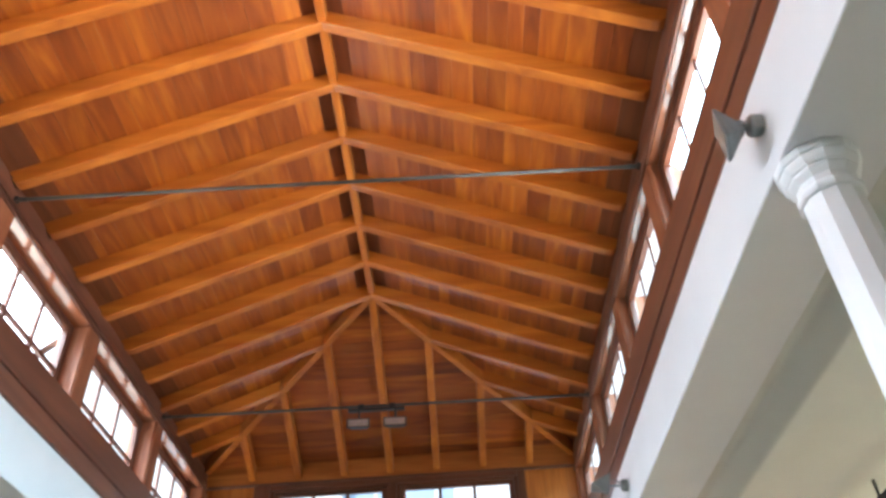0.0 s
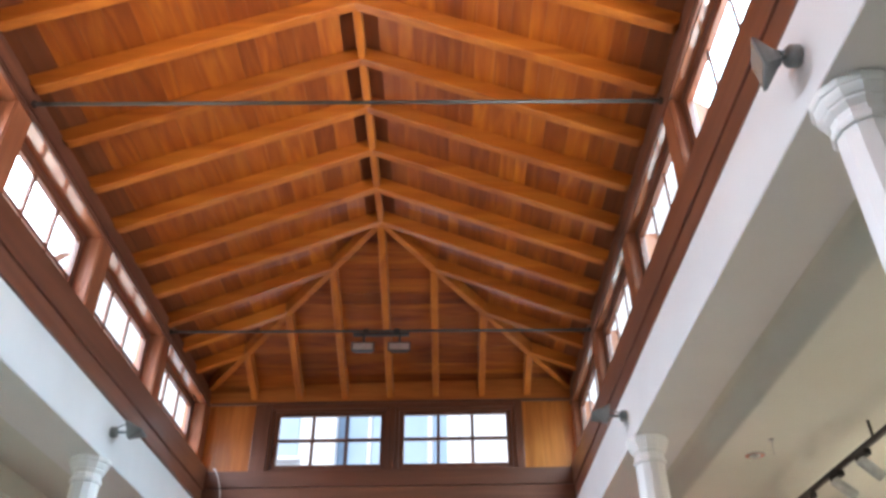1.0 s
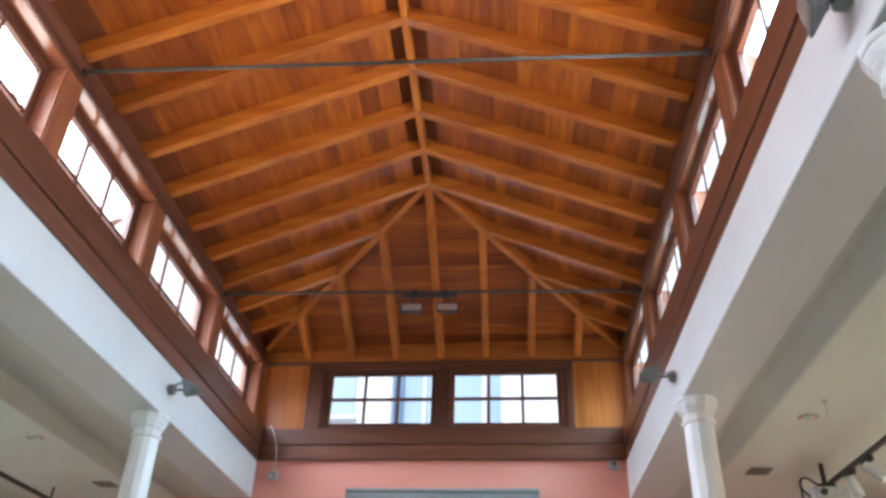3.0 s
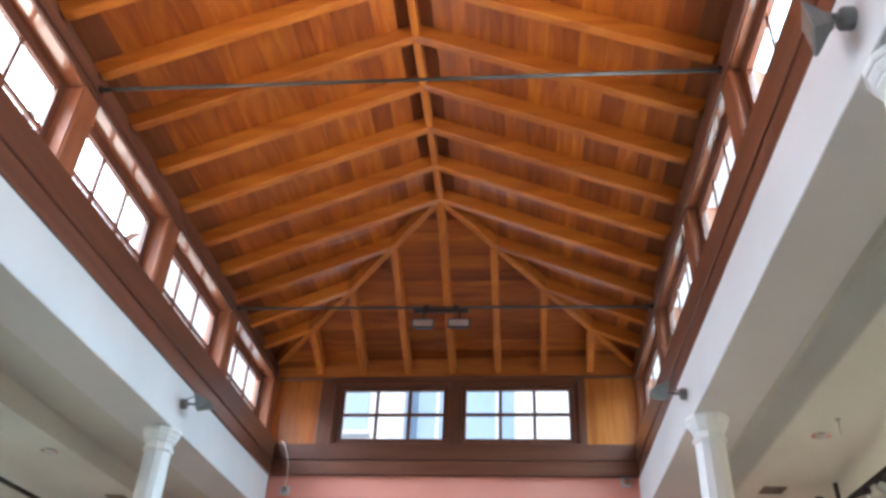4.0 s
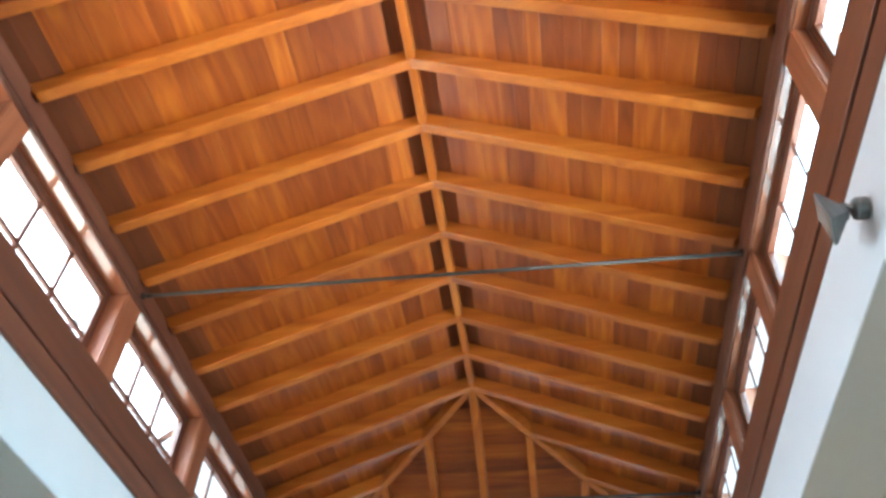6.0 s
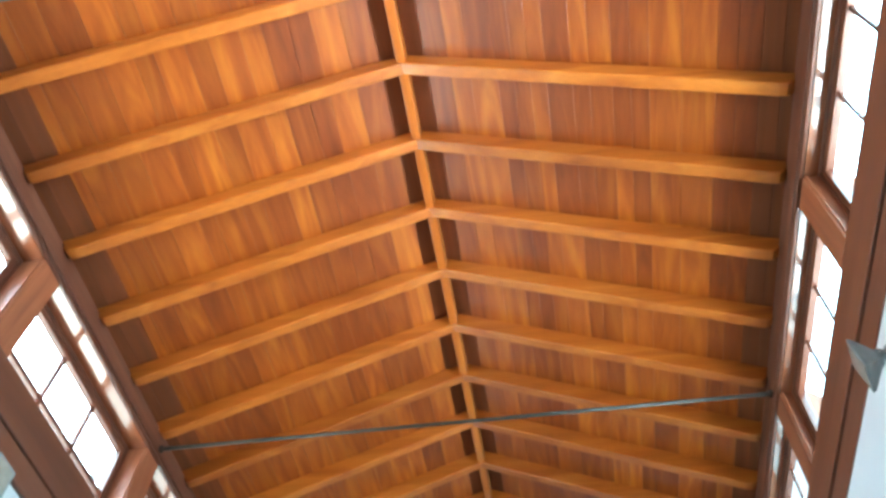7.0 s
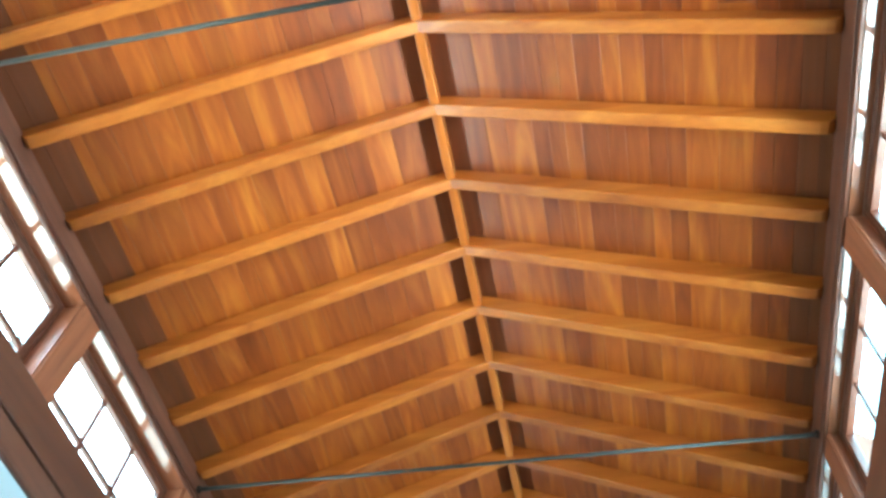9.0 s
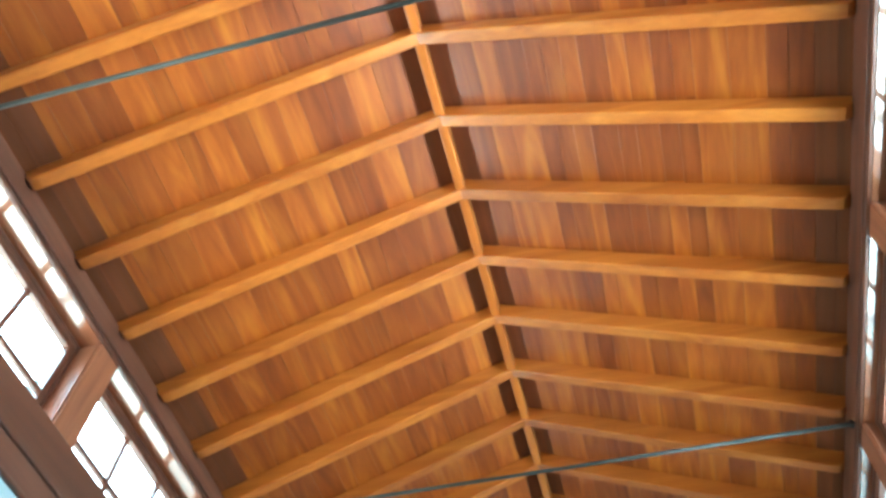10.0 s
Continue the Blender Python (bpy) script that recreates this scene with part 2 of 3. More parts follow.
def aisle(side, step_x, low_z, soft, name):
    """The aisle's ceiling: a high strip beside the beam and a lower field beyond a rounded step."""
    bm = bmesh.new()
    top, low = BEAM_Z + 0.004, low_z
    bend = [(step_x + soft * (k / 16 - 0.5), low + (top - low) * (0.5 + 0.5 * math.cos(math.pi * k / 16))) for k in range(17)]
    prof = [(2.58, BEAM_Z + 0.25), (2.58, top)] + bend + [(4.95, low), (4.95, BEAM_Z + 0.25)]
    rows = [[bm.verts.new((side * x, y, z)) for x, z in prof] for y in (REAR_Y, 0.2 if side < 0 else 0.03)]
    for i in range(len(prof)):
        j = (i + 1) % len(prof)
        bm.faces.new((rows[0][i], rows[0][j], rows[1][j], rows[1][i]))
    bm.faces.new(rows[0])
    bm.faces.new(list(reversed(rows[1])))
    return tagged(part(name, bm, soffit_paint), "grey-beige painted aisle ceiling with a step", "ceiling", **S)


aisle(1, 2.705, 3.735, 0.17, "ceiling_east")
aisle(-1, 3.04, 3.68, 0.02, "ceiling_west")
for side, name in ((1, "beam_east"), (-1, "beam_west")):
    b = box(*sorted((side * 2.135, side * 2.58)), REAR_Y, 0.16, BEAM_Z, TRIM_Z, 0.006)
    tagged(part(name, b, white_plaster), "white plastered beam under the clerestory", "beam", **S)
    # flat roof over the aisle
    b = box(*sorted((side * 2.6, side * 5.2)), REAR_Y, 0.3, 4.2, 4.35, 0)
    tagged(part("aisle_roof", b, roof_pale), "pale sunlit screed over the aisle", "roof", **S)


def trim_run(side, name):
    f = 2.125 if side > 0 else 2.105
    t = thing(name, "red-brown varnished timber cornice below the windows", "trim", **S)
    part("upper_board", box(*sorted((side * f, side * 2.2)), REAR_Y, 0.16, TRIM_MID, SILL_Z, 0.008, 2), brown_y, t)
    part("lower_board", box(*sorted((side * (f + 0.012), side * 2.2)), REAR_Y, 0.16, TRIM_Z, TRIM_MID - 0.003, 0.006), brown_y, t)
    part("bead", box(*sorted((side * (f + 0.006), side * (f + 0.03))), REAR_Y, 0.16, TRIM_Z - 0.004, TRIM_Z + 0.02, 0.006), brown_y, t)
    part("inner_sill", box(*sorted((side * 2.2, side * 2.46)), REAR_Y, 0.16, TRIM_Z, SASH_Z, 0.004), brown_y, t)
    # plate under the rafters, with two beads
    p = thing(name.replace("trim", "plate"), "dark varnished timber wall plate under the rafters", "wall plate", **S)
    f = 2.2 if side > 0 else 2.225
    back = 2.36 if side > 0 else 2.425
    part("plate", box(*sorted((side * f, side * back)), REAR_Y, 0.25, PLATE_Z + 0.012, 5.615, 0.006), plate_wood, p)
    part("blocking", box(*sorted((side * (f + 0.004), side * (f + 0.05))), REAR_Y, 0.25, 5.612, 5.715, 0.004), plate_wood, p)
    part("backing", box(*sorted((side * (back - 0.03), side * (back - 0.002))), REAR_Y, 0.25, 5.617, 5.74, 0), plate_wood, p)
    part("soffit_board", box(*sorted((side * 2.212, side * back)), REAR_Y, 0.25, PLATE_Z, PLATE_Z + 0.012, 0), soffit_gloss, p, "glossy red-brown varnished board")
    part("bead", box(*sorted((side * 2.184, side * 2.21)), REAR_Y, 0.08, PLATE_Z - 0.003, PLATE_Z + 0.026, 0.008, 2), brown_y, p)
    part("bead", box(*sorted((side * 2.19, side * 2.21)), REAR_Y, 0.08, PLATE_Z + 0.055, PLATE_Z + 0.072, 0.006), brown_y, p)


trim_run(1, "trim_east")
trim_run(-1, "trim_west")


# ---- clerestory: posts and windows ----
def post(side, y):
    t = thing("post", "red-brown varnished timber post between clerestory windows", "post", group="clerestory posts", kind="structure")
    part("shaft", box(*sorted((side * 2.202, side * 2.46)), y - 0.10, y + 0.10, SASH_Z, PLATE_Z, 0.006, 2), post_z, t)
    for dy in (-0.104, 0.104):
        part("bead", box(*sorted((side * 2.215, side * 2.232)), y + dy - 0.007, y + dy + 0.007, SASH_Z, PLATE_Z, 0.004), post_z, t)


def sash(name, width, z0, z1, cols, rows, label, m, front=0.055, head=0.045, jamb=0.045, stile=0.06, bar=0.038):
    """A window with its outer frame, sash, glazing bars and panes; local x along the wall, y through it."""
    w = thing(name, label, "window", m, **S)
    h = width / 2
    fr = bmesh.new()
    for a in ((-h, -h + jamb, z0, z1), (h - jamb, h, z0, z1), (-h + jamb, h - jamb, z1 - 0.03, z1), (-h + jamb, h - jamb, z0, z0 + 0.03)):
        add_box(fr, a[0], a[1], -front, 0.04, a[2], a[3], 0.004)
    part("frame", fr, brown_z, w)
    sa = bmesh.new()
    i, s = h - jamb - 0.002, stile
    a0, a1, b0, b1 = -i + s, i - s, z0 + 0.092, z1 - 0.032 - head
    for a in ((-i, a0, z0 + 0.032, z1 - 0.032), (a1, i, z0 + 0.032, z1 - 0.032), (a0, a1, b1, z1 - 0.032), (a0, a1, z0 + 0.032, b0)):
        add_box(sa, a[0], a[1], -0.025, 0.025, a[2], a[3], 0.005, 2)
    frame_of = part("sash_frame", sa, brown_z, w)
    pw, ph = (a1 - a0) / cols, (b1 - b0) / rows
    for k in range(1, cols):
        part("glazing_bar", box(a0 + k * pw - bar / 2, a0 + k * pw + bar / 2, -0.42 * bar, 0.42 * bar, b0, b1, 0.004), brown_z, frame_of)
    for k in range(1, rows):
        part("glazing_bar", box(a0, a1, -0.47 * bar, 0.47 * bar, b0 + k * ph - bar / 2, b0 + k * ph + bar / 2, 0.004), brown_z, frame_of)
    for c in range(cols):
        for r in range(rows):
            g = part("pane", box(a0 + c * pw + 0.006, a0 + (c + 1) * pw - 0.006, -0.003, 0.003, b0 + r * ph + 0.006, b0 + (r + 1) * ph - 0.006, 0), glass, frame_of)
            g.visible_shadow = False
    lt = bmesh.new()
    add_box(lt, -i + 0.012, -i + 0.034, -0.034, -0.02, (z0 + z1) / 2 - 0.19, (z0 + z1) / 2 - 0.11, 0.003)
    add_cyl(lt, (-i + 0.023, -0.03, (z0 + z1) / 2 - 0.15), (-i + 0.023, -0.06, (z0 + z1) / 2 - 0.15), 0.006)
    part("latch", lt, chrome, frame_of)
    return w


def daylight(m, width, height, watts, colour):
    d = new("window_daylight", bpy.data.lights.new("window_daylight", "AREA"))
    d.data.shape, d.data.size, d.data.size_y = "RECTANGLE", width, height
    d.data.energy, d.data.color = watts, colour
    d.matrix_world = m
    return d


count = 0
for side in (1, -1):
    edges_y = [END_Y + 0.08] + POSTS[side] + [REAR_Y - 0.04]
    for y in [END_Y + 0.08] + POSTS[side]:
        post(side, y)
    for bay, (a, b) in enumerate(zip(edges_y, edges_y[1:])):
        mid, width = (a + b) / 2, a - b - 0.205
        count += 1
        turn = -90 if side > 0 else 90
        sash(f"window_{count}", width, SASH_Z + 0.002, PLATE_Z - 0.002, 3, 2, "red-brown varnished clerestory window with six panes",
             pose(side * (2.31 if side > 0 else 2.375), mid, 0, 0, 0, turn), 0.03, 0.056 if side > 0 else 0.046, 0.022, 0.045, 0.026 if side > 0 else 0.036)
        eye, part_w = (side * (GLASS_X + (0.285 if side > 0 else 0.345)), mid, 5.25), width / 1.45
        d = daylight(look(eye, (eye[0] - side, mid, eye[2] - 1.15)), width + 0.12, 0.66, SKY_WATTS * SKY_SHARE[bay] * part_w,
                     (0.78, 0.88, 1.0) if side < 0 else (0.54, 0.84, 1.0))
        d.data.spread = radians(100)
        eye = (side * (GLASS_X + 0.625), mid, 4.74)
        d = daylight(look(eye, (eye[0] - side, mid, eye[2] + 0.8)), width + 0.12, 0.95, ROOF_WATTS * ROOF_SHARE[bay] * part_w * (2.3 if side > 0 else 1.2), (1.0, 0.96, 0.91) if side > 0 else (1.0, 0.87, 0.72))
        d.data.spread = radians(125)

# ---- end wall: trim, panels, windows, plate ----
t = thing("trim_north", "red-brown varnished timber cornice on the end wall", "trim", FAR, **S)
part("upper_board", box(-2.16, 2.16, -0.055, 0.28, TRIM_MID + 0.015, SILL_Z - 0.04, 0.008, 2), brown_x, t)
part("lower_board", box(-2.16, 2.16, -0.045, 0.28, TRIM_Z, TRIM_MID + 0.012, 0.006), brown_x, t)
t = thing("plate_north", "honey-coloured timber plate under the hip rafters", "wall plate", FAR, **S)
part("plate", box(-2.3, 2.3, 0.0, 0.26, 5.535, 5.86, 0.004), panel_x, t)
part("moulding", box(-2.2, 2.2, -0.018, 0.05, 5.505, 5.532, 0.008, 2), brown_x, t)
for a, b, nm in ((-2.34, -1.628, "panel_west"), (1.593, 2.34, "panel_east")):
    t = thing(nm, "honey-coloured upright boarding beside the end window", "wall panel", FAR, **S)
    n_b = 3
    w = (b - a) / n_b
    for k in range(n_b):
        part("board", box(a + k * w + 0.0003, a + (k + 1) * w - 0.0003, 0.03 + 0.0008 * (k % 2), 0.20, SILL_Z - 0.02, 5.505, 0.001), panel_z, t)
t = thing("casing", "red-brown varnished timber casing round the end windows", "window casing", FAR, **S)
part("jamb", box(-1.635, -1.44, -0.01, 0.24, SILL_Z - 0.06, 5.503, 0.006, 2), brown_z, t)
part("jamb", box(1.51, 1.60, -0.01, 0.24, SILL_Z - 0.06, 5.503, 0.006, 2), brown_z, t)
part("head", box(-1.44, 1.51, -0.004, 0.24, 5.44, 5.503, 0.006, 2), brown_x, t)
part("mullion", box(0.0, 0.072, -0.012, 0.24, SILL_Z - 0.06, 5.44, 0.006, 2), brown_z, t)
for a, b in ((-1.44, 0.0), (0.072, 1.51)):
    count += 1
    sash(f"window_{count}", b - a, 4.665, 5.44, 3, 2, "red-brown varnished end window with six panes",
         FAR @ pose((a + b) / 2, 0.07, 0))

# ---- roof frame ----
frame_top = thing("roof_frame", "honey-coloured varnished rafters, hips and ridge", "roof frame", **S)
part("ridge_beam", box(-0.032, 0.032, BACK_Y, APEX_Y, RIDGE_Z + 0.012, RIDGE_Z + 0.2, 0.008, 2), rafter_y, frame_top)
W = 0.082


def under(d):
    return RIDGE_Z - SLOPE * d


def rafter_mesh(side, tail):
    """A rafter with eased edges; its foot is rounded off and notched over the plate."""
    bm = bmesh.new()
    low = [(0.002, under(0)), (tail - 0.07, under(tail - 0.07)), (tail - 0.03, under(tail - 0.03) + 0.008), (tail - 0.008, under(tail) + 0.028),
           (tail, under(tail) + 0.05), (tail + 0.035, under(tail) + 0.06), (2.36, under(2.36) + 0.085)]
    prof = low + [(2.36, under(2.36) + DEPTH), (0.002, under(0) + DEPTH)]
    rows = [[bm.verts.new((side * x, y, z)) for x, z in prof] for y in (-W / 2, W / 2)]
    for i in range(len(prof)):
        j = (i + 1) % len(prof)
        bm.faces.new((rows[0][i], rows[0][j], rows[1][j], rows[1][i]))
    bm.faces.new(rows[0])
    bm.faces.new(list(reversed(rows[1])))
    bm.edges.ensure_lookup_table()
    foot = [e for e in bm.edges if all(abs(v.co.z - under(abs(v.co.x))) < 0.06 for v in e.verts) and abs(e.verts[0].co.y - e.verts[1].co.y) < 1e-6]
    bmesh.ops.bevel(bm, geom=foot, offset=0.011, segments=3, affect="EDGES", profile=0.5)
    return mesh_of("rafter", bm, rafter_x)


common_e, common_w = rafter_mesh(1, 2.19), rafter_mesh(-1, 2.217)
for k in range(19):
    for side, me in ((1, common_e), (-1, common_w)):
        r = new("rafter", me)
        # the rafters of one slope fan out a little towards the rear
        fan = math.degrees(math.atan(0.0105 * min(k, 10) / HALF)) if side > 0 else -0.12
        r.parent, r.matrix_world = frame_top, pose(0, APEX_Y - k * STEP, 0, 0, 0, fan)
for front in (True, False):
    sy = 1 if front else -1
    y0 = APEX_Y if front else BACK_Y
    for side in (1, -1):
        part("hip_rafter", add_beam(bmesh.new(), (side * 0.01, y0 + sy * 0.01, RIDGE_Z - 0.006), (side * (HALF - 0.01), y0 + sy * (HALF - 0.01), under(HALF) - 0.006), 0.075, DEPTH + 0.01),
             rafter_x, frame_top)
        for k in (1, 2, 3):
            d = k * STEP
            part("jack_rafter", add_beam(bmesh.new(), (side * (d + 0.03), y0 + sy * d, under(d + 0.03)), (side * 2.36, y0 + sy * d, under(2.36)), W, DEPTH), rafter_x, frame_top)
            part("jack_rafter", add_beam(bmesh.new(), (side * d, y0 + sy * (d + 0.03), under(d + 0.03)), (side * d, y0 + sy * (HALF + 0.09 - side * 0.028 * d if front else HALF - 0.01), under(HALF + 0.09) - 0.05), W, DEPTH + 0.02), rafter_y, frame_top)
    part("jack_rafter", add_beam(bmesh.new(), (0, y0 + sy * 0.05, under(0.05)), (0, y0 + sy * (HALF + (0.09 if front else -0.01)), under(HALF + 0.09) - 0.05), W, DEPTH + 0.02), rafter_y, frame_top)

# ---- roof cover, outside ----
bm = bmesh.new()
E = 0.2
zt = RIDGE_Z + DEPTH + 0.07
ze = zt - SLOPE * (HALF + E)
a, b = bm.verts.new((0, APEX_Y, zt)), bm.verts.new((0, BACK_Y, zt))
c = [bm.verts.new(v) for v in ((-HALF - E, END_Y + E, ze), (HALF + E, END_Y + E, ze), (HALF + E, REAR_Y - E, ze), (-HALF - E, REAR_Y - E, ze))]
for f in ((a, c[0], c[1]), (b, c[2], c[3]), (a, c[1], c[2], b), (b, c[3], c[0], a)):
    bm.faces.new(f)
bmesh.ops.solidify(bm, geom=bm.faces[:], thickness=-0.03)
roof = part("roof", bm, roof_sheet)
tagged(roof, "hipped lantern roof with varnished board lining", "roof", **S)

# ---- aisle columns ----
def column(x, y):
    c = thing("column", "white painted faceted column with a moulded capital", "column", pose(x, y, 0), "columns under the beams")
    n, a, z = 12, math.pi / 12, BEAM_Z
    part("base", lathe(bmesh.new(), [(0.19, 0), (0.19, 0.10), (0.17, 0.13), (0.16, 0.16), (0.145, 0.2)], n, turn=a), column_paint, c)
    part("shaft", lathe(bmesh.new(), [(0.130, 0.2), (0.130, 1.2), (0.110, z - 0.2)], n, turn=a), column_paint, c)
    part("capital", lathe(bmesh.new(), [(0.110, z - 0.2), (0.122, z - 0.198), (0.127, z - 0.186), (0.127, z - 0.172), (0.118, z - 0.162), (0.113, z - 0.15),
                                        (0.115, z - 0.125), (0.130, z - 0.107), (0.135, z - 0.1), (0.135, z - 0.088), (0.142, z - 0.082), (0.151, z - 0.062),
                                        (0.154, z - 0.05), (0.154, z - 0.04), (0.162, z - 0.034), (0.166, z - 0.02), (0.164, z - 0.001)], n, turn=a), column_paint, c)


for x, y in ((2.25, -2.9), (2.29, -6.6), (2.29, -10.3)):
    column(x, y)
for y in (-2.52, -6.3, -10.1):
    column(-2.26, y)

# ---- tie rods ----
for y in RODS:
    t = thing("tie_rod", "slim grey steel tie rod across the roof", "tie rod", pose(0, y, 5.555), "tie rods")
    part("rod", add_cyl(bmesh.new(), (-2.17, 0, 0), (2.17, 0, 0), 0.0135, n=14), steel, t, smooth=True)
    for s in (1, -1):
        bm = add_cyl(bmesh.new(), (s * 2.11, 0, 0), (s * 2.172, 0, 0), 0.017, n=14)
        part("sleeve", bm, steel, t)
        part("bracket", box(*sorted((s * 2.172, s * 2.2)), -0.02, 0.02, -0.022, 0.022, 0.004), dark_metal, t)

# ---- floodlights under the tie rod ----
bar = thing("lamp_bar", "dark metal bar clamped to the tie rod", "lamp bar", pose(0.01, RODS[0], 5.535))
part("bar", box(-0.29, 0.29, -0.03, 0.03, -0.035, -0.012, 0.004), dark_metal, bar)
for x in (-0.16, 0.16):
    part("clamp", box(x - 0.03, x + 0.03, -0.02, 0.02, -0.014, 0.04, 0.004), dark_metal, bar)
for x in (-0.165, 0.205):
    f = thing("floodlight", "black halogen floodlight hanging from the tie rod", "floodlight", pose(x, RODS[0] - 0.01, 5.33), "roof floodlights")
    bm = bmesh.new()
    lo = [bm.verts.new(v) for v in ((-0.115, -0.07, -0.045), (0.115, -0.07, -0.045), (0.115, -0.05, 0.045), (-0.115, -0.05, 0.045))]
    hi = [bm.verts.new(v) for v in ((-0.08, 0.03, -0.02), (0.08, 0.03, -0.02), (0.08, 0.03, 0.045), (-0.08, 0.03, 0.045))]
    bm.faces.new(lo), bm.faces.new(list(reversed(hi)))
    for i in range(4):
        bm.faces.new((lo[i], lo[(i + 1) % 4], hi[(i + 1) % 4], hi[i]))
    part("housing", bm, dark_metal, f)
    fr = bmesh.new()
    for q in ((-0.118, 0.118, -0.05, -0.036), (-0.118, 0.118, 0.034, 0.05), (-0.118, -0.102, -0.036, 0.034), (0.102, 0.118, -0.036, 0.034)):
        add_box(fr, q[0], q[1], -0.082, -0.06, q[2], q[3], 0.003)
    part("rim", fr, dark_metal, f)
    g = part("lens", box(-0.103, 0.103, -0.004, 0.004, -0.036, 0.036, 0), flood_glass, f)
    g.matrix_local = pose(0, -0.072, 0, 8, 0, 0)
    yk = bmesh.new()
    add_box(yk, -0.03, 0.03, -0.012, 0.012, 0.03, 0.06, 0.003)
    add_cyl(yk, (0, 0, 0.05), (0, 0, 0.17), 0.011)
    part("yoke", yk, dark_metal, f)


# ---- floodlights on the beams ----
def wall_flood(side, y, z, aim, reach=0.10, drop=0.0, size=1.0, head=1.0):
    m = pose(side * 2.13, y, z, 0, 0, 0 if side > 0 else 180)
    f = thing("beam_floodlight", "grey metal square floodlight on the white beam", "floodlight", m, "beam floodlights")
    part("mount", lathe(bmesh.new(), [(0.058, 0), (0.06, 0.006), (0.06, 0.05), (0.05, 0.062), (0.03, 0.068)], 20, pose(0, 0, 0, 0, -90, 0) @ Matrix.Diagonal((size, size, size, 1))), lamp_grey, f, smooth=False)
    arm = bmesh.new()
    add_cyl(arm, (-0.06 * size, 0, 0), (-reach, 0, 0.0), 0.014 * size)
    add_cyl(arm, (-reach, 0, 0.006), (-reach, 0, drop - 0.008), 0.012 * size)
    add_cyl(arm, (0.002 - reach, -0.03, drop), (0.002 - reach, 0.03, drop), 0.011)
    part("arm", arm, lamp_grey, f)
    d = Vector(aim).normalized()
    q = Matrix.Translation((-reach, 0, drop)) @ d.to_track_quat("Z", "Y").to_matrix().to_4x4() @ Matrix.Diagonal((head, head, head, 1))
    bm = bmesh.new()
    rings = []
    for h, s in ((0.0, 0.025), (0.02, 0.034), (0.09, 0.092), (0.105, 0.095)):
        rings.append([bm.verts.new(q @ Vector((sx * s, sy * s, h))) for sx, sy in ((-1, -1), (1, -1), (1, 1), (-1, 1))])
    for r0, r1 in zip(rings, rings[1:]):
        for i in range(4):
            bm.faces.new((r0[i], r0[(i + 1) % 4], r1[(i + 1) % 4], r1[i]))
    bm.faces.new(list(reversed(rings[0]))), bm.faces.new(rings[-1])
    shell = part("housing", bm, lamp_grey, f)
    g = part("lens", box(-0.08, 0.08, -0.08, 0.08, 0.1055, 0.109, 0.002), lamp_glass, shell, "pale frosted glass")
    g.matrix_local = q
    ca = bpy.data.curves.new("cord", "CURVE")
    ca.dimensions, ca.bevel_depth = "3D", 0.005
    sp = ca.splines.new("BEZIER")
    sp.bezier_points.add(2)
    for bp, co in zip(sp.bezier_points, ((-0.05 * size, 0.02, 0.03), (-reach * 0.8, 0.02, 0.055), (-reach - 0.025, 0.01, drop + 0.03))):
        bp.co, bp.handle_left_type, bp.handle_right_type = co, "AUTO", "AUTO"
    ca.materials.append(lamp_grey)
    cord = new("cord", ca)
    cord.parent = f


for y in (-2.86, -6.62, -10.4):
    if y < -5:
        wall_flood(1, y, 4.09, (-0.88, 0.28, -0.1), 0.078, -0.01, 0.8, 0.86)
    else:
        wall_flood(1, y, 4.085, (-0.42, 0.03, 0.9), 0.165, -0.045, 0.76, 0.9)
for y in (-2.56, -6.38, -10.14):
    if y < -5:
        wall_flood(-1, y, 4.09, (-0.95, -0.04, 0.02), 0.10, 0.0, 0.8, 0.84)
    else:
        wall_flood(-1, y, 4.09, (-0.48, -0.03, 0.86), 0.155, -0.045, 0.76, 0.9)

# ---- end wall fittings ----
def junction_box(x, z):
    b = thing("junction_box", "small grey plastic box on the pink wall", "junction box", FAR @ pose(x, 0, z), "wall boxes")
    part("body", box(-0.055, 0.055, -0.045, 0.0, -0.05, 0.05, 0.008, 2), box_plastic, b)
    part("cover", lathe(bmesh.new(), [(0.034, 0), (0.034, 0.012), (0.028, 0.018)], 16, pose(0, -0.044, 0, 90, 0, 0)), chrome, b)


junction_box(-1.91, 4.11)
junction_box(1.99, 4.23)


def cable(name, pts, r, material, label):
    cu = bpy.data.curves.new(name, "CURVE")
    cu.dimensions, cu.bevel_depth, cu.bevel_resolution = "3D", r, 2
    sp = cu.splines.new("BEZIER")
    sp.bezier_points.add(len(pts) - 1)
    for bp, co in zip(sp.bezier_points, pts):
        bp.co, bp.handle_left_type, bp.handle_right_type = co, "AUTO", "AUTO"
    cu.materials.append(material)
    return tagged(new(name, cu), label, "cable")


cable("cable", [(-2.03, 0.1, 4.69), (-1.98, 0.03, 4.65), (-1.91, 0.06, 4.47), (-1.89, 0.08, 4.28), (-1.91, 0.12, 4.15)], 0.0065, cable_white, "pale cable hanging down to the wall box")

